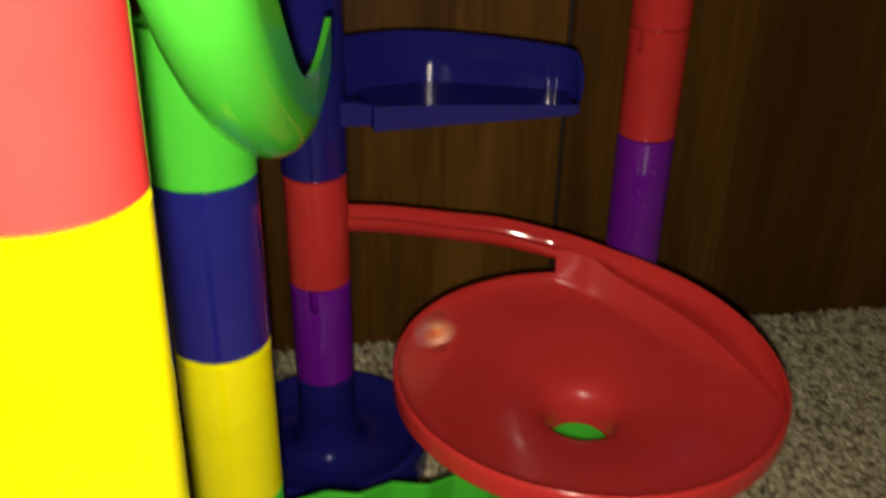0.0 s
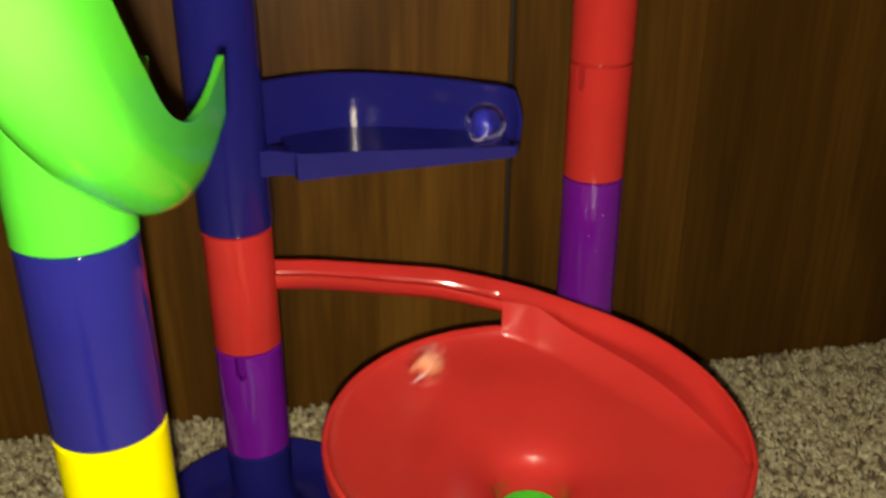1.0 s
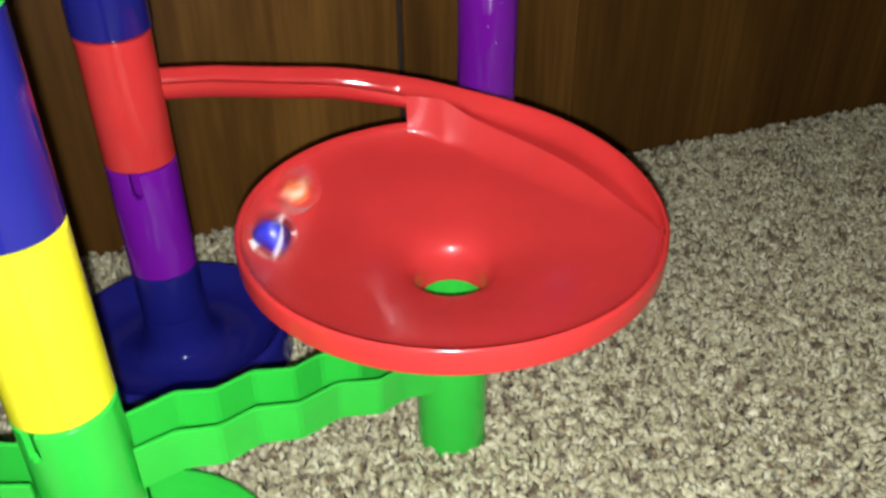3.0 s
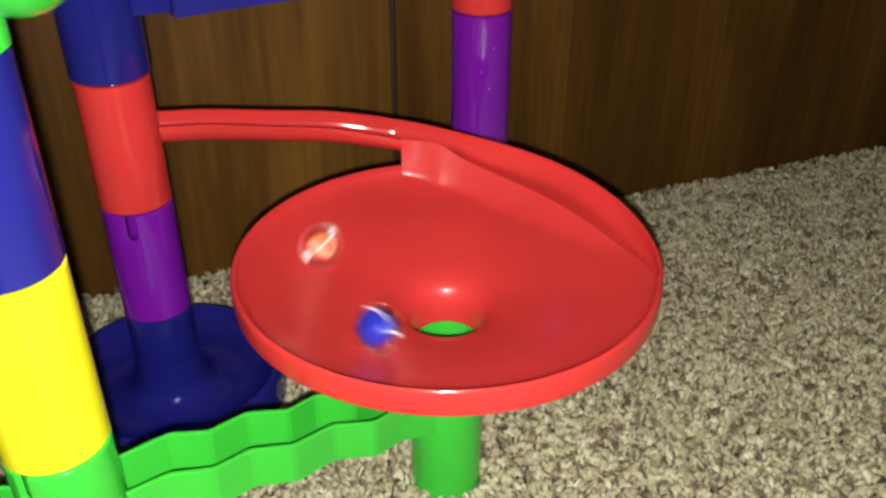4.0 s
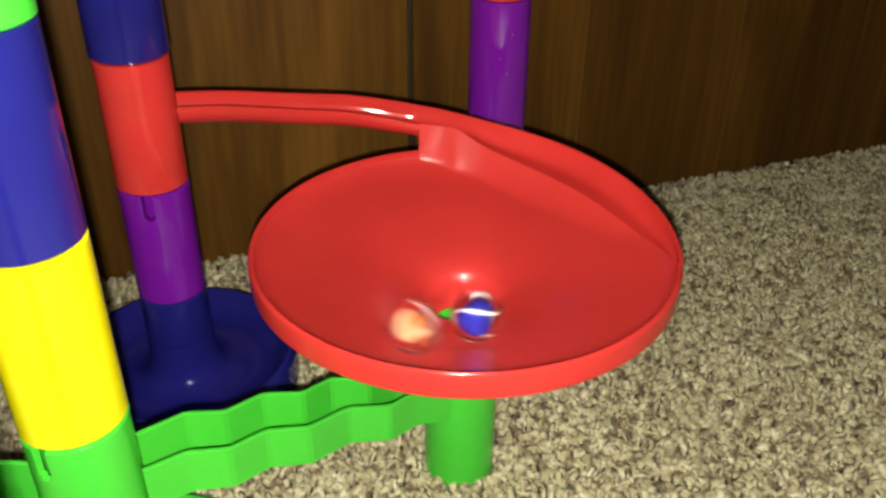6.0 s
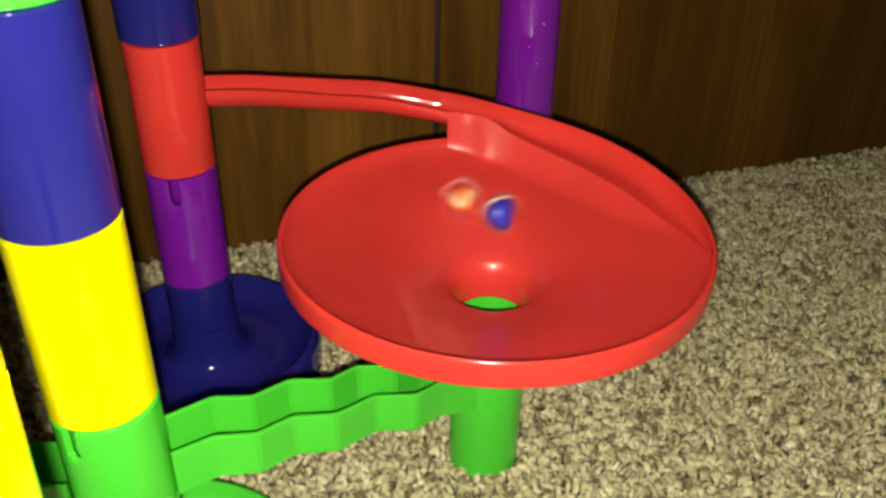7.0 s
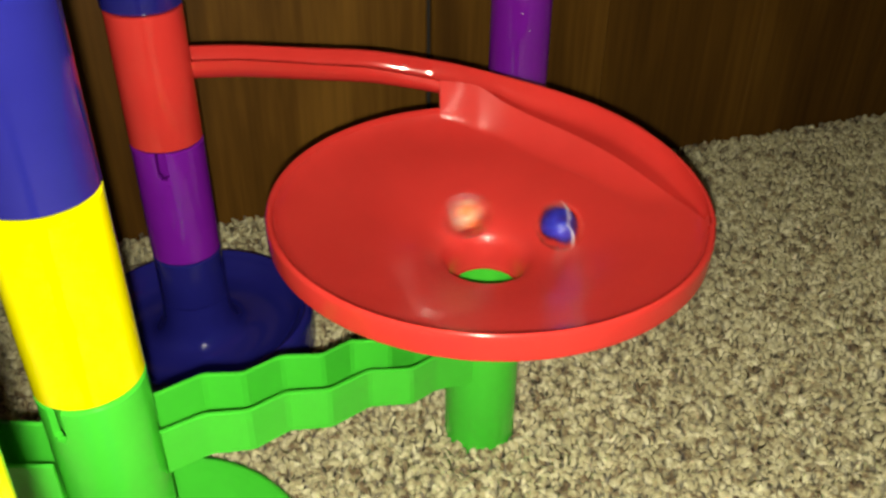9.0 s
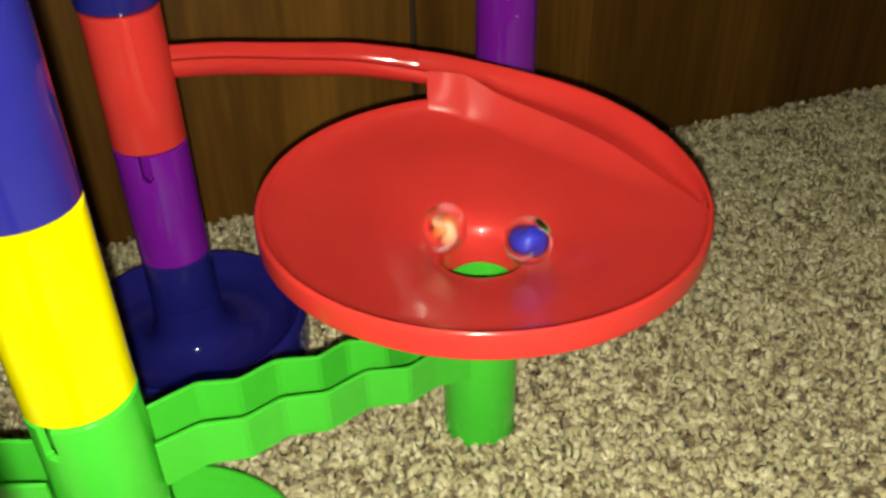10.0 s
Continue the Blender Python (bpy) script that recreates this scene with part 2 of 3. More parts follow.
# ---- marble run pieces ----
def dish_base(at, mat, label, top=0.0448, radius=0.0495):
    ob = thing("round_base", (*at, 0.0), label, "toy base", "marble run bases")
    # saucer: skirt, raised lip with a fine step, hollow ring and a flared foot that rises to the collar
    prof = [(radius, -0.002), (radius - 0.0006, 0.0110), (radius - 0.0012, 0.0150), (radius - 0.0022, 0.0164), (radius - 0.0034, 0.0166), (radius - 0.0042, 0.0158), (radius - 0.0046, 0.0148), (radius - 0.0056, 0.0143),
            (radius - 0.0068, 0.0126), (radius - 0.0086, 0.0101), (radius - 0.0112, 0.0080), (radius - 0.0150, 0.0066), (0.0275, 0.0060), (0.0225, 0.0065), (0.0188, 0.0079), (0.0164, 0.0104), (0.0149, 0.0140), (0.0140, 0.0185), (R + 0.0002, 0.0262),
            (R - 0.0012, 0.0262), (R - 0.001, 0.004), (radius - 0.003, 0.004), (radius - 0.002, -0.002)]
    part("saucer", lathe(prof, 96), mat, ob, angle=50)
    part("collar_tube", lathe(tube_profile(R, 0.0260, top), 72), mat, ob)
    return ob


dish_base(B, BLUE, "glossy dark blue round plastic base standing on carpet", top=0.0480)
dish_base(P, BLUE, "dark blue round plastic base behind the funnel")
dish_base(G, GREEN, "bright green round plastic base standing on carpet", radius=0.0514)
dish_base((F[0] - LEAN_ABOUT * math.tan(radians(LEAN)), F[1]), BLUE, "dark blue round plastic base of the tallest tower")

# tower by the wall: purple, then the red tube of the funnel piece, the tray's tube, a blue tube
Z1, Z2, Z3, Z4 = 0.0448, 0.0976, 0.1486, 0.2004
ZB = 0.0480            # top of the wall tower's base
marble_tube(B, ZB, Z2, PURPLE, "purple plastic tower tube with a locking slot", facing=-105)
# tower behind the funnel
tall_tube = marble_tube(P, Z1, 0.1492, PURPLE, "tall purple plastic tower tube under a red one")
for g, h in ((-112, 0.0800), (-96, 0.0725), (-88, 0.0900)):
    bm = bmesh.new()
    bmesh.ops.create_icosphere(bm, subdivisions=1, radius=0.00030, matrix=Matrix.Rotation(radians(g), 4, "Z") @ Matrix.Translation((R, 0, h)) @ Matrix.Diagonal((0.4, 1.0, 0.8, 1)))
    part("dust_speck", bm, PAINT, tall_tube.children[0], "pale speck of dust")
marble_tube(P, 0.1492, 0.2007, RED, "red plastic tower tube with a locking slot", facing=-149)
marble_tube(P, 0.2007, 0.2522, RED, "red plastic tower tube high on the back tower")
marble_tube(P, 0.2522, 0.3037, RED, "red plastic tower tube at the top of the back tower")
# front tower carrying the ski-jump chute
marble_tube(G, 0.0973, 0.1503, YELLOW, "yellow plastic tower tube on a green one")
marble_tube(G, 0.1503, Z4, BLUE, "dark blue plastic tower tube under the green chute")
# tallest tower, close to the lens
marble_tube(F, Z1, 0.0912, GREEN, "green plastic tower tube low on the tallest tower", lean=LEAN)
marble_tube(F, 0.0912, 0.1380, BLUE, "dark blue plastic tower tube low on the tallest tower", lean=LEAN)
marble_tube(F, 0.1380, 0.1895, YELLOW, "yellow plastic tower tube on the tallest tower", lean=LEAN)
marble_tube(F, 0.1895, 0.2410, YELLOW, "yellow plastic tower tube under a red one", lean=LEAN)
marble_tube(F, 0.2410, 0.2925, RED, "red plastic tower tube on a yellow one", lean=LEAN)
marble_tube(F, 0.2925, 0.3440, RED, "red plastic tower tube at the top of the tallest tower", lean=LEAN)


# wavy channel pieces
def wave_track(start, end, z_start, z_end, side, label, tubes):
    """A zigzag channel between two tubes; side: the way in which the zigzag leans."""
    ob = thing("wavy_track", (*start, 0.0), label, "toy track", "wavy tracks")
    d = Vector((end[0] - start[0], end[1] - start[1], 0))
    length = d.length
    u = d.normalized()
    n = Vector((-u.y, u.x, 0))
    far_marks = [(0.0110, 0.0040), (0.0315, 0.0098), (0.0422, 0.0062), (0.0570, 0.0106), (0.0695, 0.0068), (0.0820, 0.0108), (0.0945, 0.0066), (0.1070, 0.0104), (length - 0.0118, 0.0085)]
    near_marks = [(0.0110, -0.0104), (0.0240, -0.0076), (0.0355, -0.0107), (0.0490, -0.0070), (0.0615, -0.0105), (0.0785, -0.0062), (0.0922, -0.0104), (0.1050, -0.0070), (length - 0.0118, -0.0085)]
    wall_h, far_h, sunk = 0.0132, 0.0196, 0.0014    # heights of both walls; how much lower the near one stands
    def softened(marks):
        """Each bend is slightly rounded."""
        soft = [marks[0]]
        for a, b, c in zip(marks, marks[1:], marks[2:]):
            for p, q in ((b, a), (b, c)):
                g = 0.0009 / abs(q[0] - p[0])
                soft.append((p[0] + (q[0] - p[0]) * g, p[1] + (q[1] - p[1]) * g))
        return soft + [marks[-1]]
    far_marks, near_marks = softened(far_marks), softened(near_marks)
    def line(share):
        """From the far wall's outer face (0) to the near wall's (1)."""
        row = []
        for (s0, c0), (s1, c1) in zip(far_marks, near_marks):
            s, c = s0 + (s1 - s0) * share, c0 + (c1 - c0) * share
            row.append(u * s + n * (c * side) + Vector((0, 0, z_start + (z_end - z_start) * s / length - sunk * share)))
        return row
    up = Vector((0, 0, 1))
    for outer, inner, tall in ((0.0, 0.085, far_h), (1.0, 0.915, wall_h)):
        secs = [[a, (a * 0.75 + b * 0.25) + up * 0.0005, (a * 0.25 + b * 0.75) + up * 0.0005, b, b - up * tall, a - up * tall] for a, b in zip(line(outer), line(inner))]
        part("side_wall", sweep(secs), GREEN, ob, angle=14)
    # floor leaning from the deep wall up to the shallow one
    secs = [[a - up * (wall_h - 0.0002), c - up * (wall_h + 0.0038), d - up * (far_h + 0.0012), b - up * (far_h - 0.0002), b - up * (far_h + 0.0014), d - up * (far_h + 0.0026), c - up * (wall_h + 0.0052), a - up * (wall_h + 0.0014)]
            for a, b, c, d in zip(line(0.995), line(0.005), line(0.74), line(0.26))]
    part("channel_floor", sweep(secs), GREEN, ob, angle=20)
    for c, z0, z1, slot in tubes:
        bm = bmesh.new()
        if slot is None:
            lathe(tube_profile(R, z0, z1), 72, True, bm)
        else:
            slotted_tube(bm, R, z0, z1, slot)
        bmesh.ops.translate(bm, verts=bm.verts, vec=u * c)
        part("track_tube", bm, GREEN, ob)
    return ob


DIST = math.hypot(L[0] - G[0], L[1] - G[1])
track = wave_track(G, L, 0.0826, 0.0477, 1, "bright green plastic wavy channel between two tubes", [(0.0, Z1, 0.0971, -130), (DIST, -0.002, 0.0555, None)])
# scalloped foot of the leg: small feet between shallow notches
bm = bmesh.new()
for i in range(6):
    lathe([(R - 0.0019, -0.003), (R, -0.003), (R, 0.0016), (R - 0.0019, 0.0016)], 6, True, bm, i * 60 + 4, i * 60 + 46)
bmesh.ops.translate(bm, verts=bm.verts, vec=(L[0] - G[0], L[1] - G[1], 0))
part("scalloped_foot", bm, GREEN, track)
wave_track(G, (G[0] - 0.127, G[1] + 0.030), 0.0790, 0.064, -1, "bright green plastic wavy channel running away from the front tower", [(0.133, -0.002, 0.055, None)])


# funnel with its approach rail and the red tube on the tower
def funnel_piece():
    ob = thing("funnel_track", (*L, 0.0), "glossy red plastic funnel bowl with a curved approach rail", "toy funnel")
    ledge = 84.0                                   # compass angle at which the rail meets the bowl
    run_end = -32.0                                # where its ledge has sunk into the rim
    throat = [(0.0500, 0.0924), (0.0400, 0.0893), (0.0300, 0.0861), (0.0230, 0.0837), (0.0188, 0.0818), (0.0160, 0.0800), (0.0143, 0.0780), (0.0134, 0.0752), (0.0128, 0.0714), (0.0126, 0.0668)]
    under = [(0.0138, 0.0668), (0.0141, 0.0730), (0.0152, 0.0763), (0.0175, 0.0791), (0.0300, 0.0843), (0.0500, 0.0906)]
    slope = [(0.0699, 0.1026), (0.0690, 0.1009), (0.0677, 0.0994), (0.0658, 0.0982), (0.0634, 0.0970), (0.0604, 0.0957), (0.0560, 0.0942), (0.0500, 0.0924)]
    part("bowl", lathe(throat + under, 128), BOWL_RED, ob)
    part("bowl_side", lathe(slope + [(0.0500, 0.0906), (0.0655, 0.0950), (0.0690, 0.0990)], 96, True, None, ledge, 360 + run_end + 5), BOWL_RED, ob)
    rim = [(0.0698, 0.1026), (0.0703, 0.1032), (0.0710, 0.1034), (0.0715, 0.1030), (0.0718, 0.1022), (0.0719, 0.1014), (0.0719, 0.0958), (0.0718, 0.0950), (0.0715, 0.0945), (0.0706, 0.0944), (0.0702, 0.0950), (0.0690, 0.0990), (0.0690, 0.1007)]
    part("rim", lathe(rim, 96, True, None, ledge, 360 + run_end), RIM_RED, ob)
    part("stem", lathe(tube_profile(R, 0.0558, 0.0690, 0.0006, 0.0002), 64), RED, ob)
    part("inner_sleeve", lathe(tube_profile(0.0124, 0.0450, 0.0666, 0.0010), 64), GREEN, ob, "green plastic sleeve below the hole")
    # red tube on the tower
    bm = lathe(tube_profile(R, Z2 + 0.0003, Z3 - 0.0003), 72)
    bmesh.ops.translate(bm, verts=bm.verts, vec=(B[0] - L[0], B[1] - L[1], 0))
    part("tower_ring", bm, RED, ob)

    def between(x, table):
        """Smooth reading of a table of (x, value...) rows in falling order of x."""
        for k, (a, b) in enumerate(zip(table, table[1:])):
            if a[0] >= x >= b[0]:
                h = (x - a[0]) / (b[0] - a[0])
                before, after = table[max(k - 1, 0)], table[min(k + 2, len(table) - 1)]
                out = []
                for j in range(1, len(a)):
                    m0 = (b[j] - before[j]) / (b[0] - before[0]) * (b[0] - a[0])
                    m1 = (after[j] - a[j]) / (after[0] - a[0]) * (b[0] - a[0])
                    out.append((2 * h ** 3 - 3 * h * h + 1) * a[j] + (h ** 3 - 2 * h * h + h) * m0 + (3 * h * h - 2 * h ** 3) * b[j] + (h ** 3 - h * h) * m1)
                return out
        return table[0][1:] if x > table[0][0] else table[-1][1:]

    # the trough: a half-round channel that runs from the tower to the bowl
    knots = [Vector(p) for p in ((0.058, 0.3575), (0.080, 0.3572), (0.095, 0.3563), (0.110, 0.3549), (0.130, 0.3516), (0.1435, 0.3476), (0.1549, 0.3428))]
    pts = []
    for i in range(len(knots) - 1):
        p0, p1, p2, p3 = knots[max(i - 1, 0)], knots[i], knots[i + 1], knots[min(i + 2, len(knots) - 1)]
        for k in range(6):
            s = k / 6
            pts.append(0.5 * ((2 * p1) + (p2 - p0) * s + (2 * p0 - 5 * p1 + 4 * p2 - p3) * s * s + (3 * p1 - p0 - 3 * p2 + p3) * s ** 3))
    pts.append(knots[-1])
    centre = Vector(L)
    th = 0.0014
    top_start, top_end = 0.1298, 0.1182
    secs = []
    for i, p in enumerate(pts):
        d = (pts[min(i + 1, len(pts) - 1)] - pts[max(i - 1, 0)]).normalized()
        turn = max(0.0, min(1.0, (i - len(pts) + 14) / 13))
        inward = Vector((d.y, -d.x)).lerp((centre - p).normalized(), turn * turn).normalized()
        z = top_start + (top_end - top_start) * i / (len(pts) - 1)
        share = i / (len(pts) - 1)
        wide, drop, deep = 0.0138 + 0.0007 * share ** 2, 0.0012 + 0.0020 * share ** 2, 0.0098 + 0.0008 * share
        half = wide / 2
        def at(a, down):
            q = p + inward * a - centre
            return Vector((q.x, q.y, z - down))
        row = []
        for k in range(15):                         # inside, from the outer wall to the inner one
            g = math.pi * k / 14
            row.append(at(half - (half - th) * math.cos(g), 0.0003 + drop * k / 14 + (deep - th - drop * k / 14) * math.sin(g)))
        row += [at(wide - th * 0.5, drop)]
        for k in range(15):                         # outside, back again
            g = math.pi * (14 - k) / 14
            row.append(at(half - half * math.cos(g), 0.0003 + drop * (14 - k) / 14 + (deep - drop * (14 - k) / 14) * math.sin(g)))
        row += [at(th * 0.5, 0.0)]
        secs.append(row)
    part("approach_trough", sweep(secs), RED, ob, angle=60)

    # by compass angle round the bowl: outer wall's radius and top, ledge's radius, height of the ledge under the top
    spiral = [(84.0, 0.0847, 0.1182, 0.0703, 0.0032), (77.0, 0.0806, 0.1172, 0.0690, 0.0031), (72.0, 0.0779, 0.1164, 0.0676, 0.0031), (68.0, 0.0760, 0.1158, 0.0667, 0.0050), (63.0, 0.0742, 0.1150, 0.0652, 0.0073),
              (56.0, 0.0728, 0.1139, 0.0628, 0.0084), (48.0, 0.0722, 0.1126, 0.0606, 0.0086), (40.0, 0.0721, 0.1113, 0.0593, 0.0085), (27.0, 0.0721, 0.1093, 0.0585, 0.0081), (13.0, 0.0722, 0.1072, 0.0592, 0.0077), (0.0, 0.0722, 0.1054, 0.0612, 0.0074),
              (-10.0, 0.0721, 0.1044, 0.0640, 0.0069), (-18.0, 0.0720, 0.1038, 0.0664, 0.0053), (-25.0, 0.0719, 0.1035, 0.0682, 0.0034), (-32.0, 0.0718, 0.1033, 0.0698, 0.0010)]
    side_rows, trough_rows = [], []
    def bowl_z(r):
        for (r1, z1), (r0, z0) in zip(slope, slope[1:]):
            if r0 <= r <= r1:
                return z0 + (z1 - z0) * (r - r0) / (r1 - r0)
        return slope[0][1] if r > slope[0][0] else slope[-1][1]
    turns = 88
    for i in range(turns + 1):
        g = ledge + (run_end - ledge) * i / turns
        far, top, near, down = between(g, spiral)
        crest = top - down
        c, d = math.cos(radians(g)), math.sin(radians(g))
        at = lambda r, z: Vector((r * c, r * d, z))
        start = 0.0500
        lift = max(0.0, crest - bowl_z(near))
        foot = near - 0.0014 - 0.0036 * max(0.0, min(1.0, (ledge - g) / 12)) - 0.0045 * max(0.0, min(1.0, (0.0685 - near) / 0.009))
        row = []
        for k in range(27):
            s = 1 - (1 - k / 26) ** 1.8
            r = start + (near - start) * s
            row.append(at(r, bowl_z(r) + 0.00006 * s + lift * max(0.0, (r - foot) / (near - foot)) ** 1.9))
        back = [Vector((p.x * (1 + 0.0011 / p.xy.length), p.y * (1 + 0.0011 / p.xy.length), p.z - 0.0011)) for p in reversed(row)]
        side_rows.append(row + back)
        # channel beyond the ledge: a shallow dip, then the outer wall curving up to its top edge
        floor_z = min(crest, top - 0.0086 * max(0.0, min(1.0, (far - near) / 0.0165)) ** 0.5)
        row = []
        for k in range(19):
            s = k / 18
            r = near + (far - 0.0014 - near) * (1 - math.cos(math.pi * s)) / 2
            v = (r - near) / (far - 0.0014 - near)
            wall_z = crest if v < 0.5 else top - 0.0003
            row.append(at(r, floor_z + (wall_z - floor_z) * (1 - math.sqrt(max(0.0, 1 - (2 * v - 1) ** 2)))))
        low = min(0.0945 + 0.0165 * max(0.0, (g - 50) / 34) ** 1.5, floor_z - 0.0012)
        trough_rows.append(row + [at(far - 0.0007, top), at(far, top - 0.0004), at(far, low + 0.0006), at(far - 0.0008, low), at(near, min(crest, floor_z) - 0.0018)])
    part("ledge_side", sweep(side_rows), BOWL_RED, ob, angle=50)
    part("ledge_channel", sweep(trough_rows), RIM_RED, ob, angle=50)
    return ob


funnel_piece()


# blue catching tray on the wall tower
def tray_piece():
    ob = thing("catch_tray", (*B, 0.0), "glossy dark blue plastic catch tray with a high curved back wall", "toy tray")
    part("tower_ring", lathe(tube_profile(R + 0.0006, Z3 + 0.0002, 0.2735, 0.0022, 0.0010), 72), BLUE, ob)
    # plan outline of the wall, from the tower round the back to the front corner
    n = 40
    wallpts = []
    for i in range(n + 1):
        s = i / n
        x = 0.010 + 0.0915 * s
        y = 0.0085 + 0.0200 * math.sin(math.pi * (0.04 + 0.88 * (s + 0.11 * math.sin(math.pi * s)))) - 0.006 * s
        wallpts.append(Vector((x, y)))
    # rounded far end turning to the front
    e = wallpts[-1]
    for i in range(1, 10):
        a = radians(90 - 10 * i)
        wallpts.append(Vector((e.x + 0.0110 * math.cos(a), e.y - 0.0130 + 0.0130 * math.sin(a))))
    for i in range(1, 6):
        wallpts.append(Vector((e.x + 0.0110 - 0.0012 * i, e.y - 0.0130 - 0.0029 * i)))
    secs = []
    total = len(wallpts) - 1
    for i, p in enumerate(wallpts):
        d = (wallpts[min(i + 1, total)] - wallpts[max(i - 1, 0)]).normalized()
        q = p + Vector((d.y, -d.x)) * 0.0015
        s = i / total
        top = 0.2022 - 0.0016 * s - 0.0060 * s ** 3
        if i > n + 6:
            top -= 0.0022 * (i - n - 6) ** 1.25
        top = max(top, 0.1808)
        base = 0.1772
        secs.append([(p.x, p.y, base), (p.x, p.y, top - 0.0004), ((p.x + q.x) / 2, (p.y + q.y) / 2, top), (q.x, q.y, top - 0.0004), (q.x, q.y, base)])
    part("back_wall", sweep(secs), BLUE, ob)
    # floor: a solid wedge, deep by the tower and thin at the far end
    bm = bmesh.new()
    front = [(0.0245, -0.0135), (0.0500, -0.0155), (0.0780, -0.0188), (0.1045, -0.0216)]
    back = [wallpts[4], wallpts[18], wallpts[30], wallpts[n + 4]]
    secs = []
    m = 24
    def along(seq, s):
        k = min(int(s * (len(seq) - 1)), len(seq) - 2)
        f = s * (len(seq) - 1) - k
        return Vector(seq[k]).lerp(Vector(seq[k + 1]), f)
    for i in range(m + 1):
        s = i / m
        a, b = along(front, s), along(back, s)
        zt, zb = 0.1790 + 0.0006 * s, 0.1700 + 0.0068 * s
        mid = a.lerp(b, 0.5)
        secs.append([(a.x, a.y, zb), (a.x, a.y - 0.0002, zt + 0.0016), (a.x, a.y + 0.0012, zt + 0.0016), (a.x, a.y + 0.0022, zt), (mid.x, mid.y, zt - 0.0004), (b.x, b.y, zt), (b.x, b.y, zb + 0.003), (mid.x, mid.y, zb - 0.0002)])
    part("tray_floor", sweep(secs), BLUE, ob, angle=25)
    # short neck that leads to the tower
    secs = []
    for x, zt in ((0.0105, 0.1800), (0.0160, 0.1800), (0.0215, 0.1790), (0.0247, 0.1790)):
        secs.append([(x, -0.0085, 0.1710), (x, -0.0085, zt + 0.0008), (x, -0.0070, zt + 0.0008), (x, -0.0065, zt - 0.002), (x, 0.0085, zt - 0.002), (x, 0.0085, 0.1710)])
    part("neck", sweep(secs), BLUE, ob, angle=25)
    return ob


tray_piece()


# green ski-jump chute
def chute_piece():
    ob = thing("ski_jump_chute", (*G, 0.0), "bright green plastic ski-jump chute on a tower tube", "toy chute")
    part("tower_ring", lathe(tube_profile(R + 0.0003, Z4 + 0.0002, 0.2400), 72), GREEN, ob)
    # the chute runs straight past the ring; along its way and up: top edge and underside
    rim = [(-0.0665, 0.2865), (-0.0552, 0.2718), (-0.0443, 0.2577), (-0.0328, 0.2446), (-0.0209, 0.2335), (-0.0055, 0.2281), (0.0115, 0.2292), (0.0300, 0.2346)]
    keel = [(-0.0885, 0.2840), (-0.0758, 0.2653), (-0.0631, 0.2471), (-0.0472, 0.2308), (-0.0296, 0.2186), (-0.0120, 0.2096), (0.0053, 0.2078), (0.0230, 0.2122)]
    def eased(knots):
        pts = []
        for i in range(len(knots) - 1):
            p0, p1, p2, p3 = [Vector(knots[min(max(i + k, 0), len(knots) - 1)]) for k in (-1, 0, 1, 2)]
            for k in range(6):
                s = k / 6
                pts.append(0.5 * ((2 * p1) + (p2 - p0) * s + (2 * p0 - 5 * p1 + 4 * p2 - p3) * s * s + (3 * p1 - p0 - 3 * p2 + p3) * s ** 3))
        return pts + [Vector(knots[-1])]
    az = radians(80)
    u, n = Vector((math.cos(az), math.sin(az), 0)), Vector((math.sin(az), -math.cos(az), 0))
    secs = []
    th = 0.0017
    for p, q in zip(eased(rim), eased(keel)):
        middle, half = n * 0.0204, 0.0099
        a0 = u * p.x + Vector((0, 0, p.y)) + middle
        down = u * q.x + Vector((0, 0, q.y)) + middle - a0
        deep = down.length
        down.normalize()
        side = max(deep - half * 1.05, deep * 0.3)
        def ring(inset):
            row = [a0 + n * (half - inset)]
            for k in range(17):
                c, d = math.cos(math.pi * k / 16), math.sin(math.pi * k / 16)
                row.append(a0 + n * (c * (half - inset)) + down * (side + (deep - side - inset) * d))
            return row + [a0 - n * (half - inset)]
        outer, inner = ring(0.0), ring(th)
        secs.append(outer + list(reversed(inner)))
    part("chute", sweep(secs), GREEN, ob, angle=40)
    return ob


chute_piece()


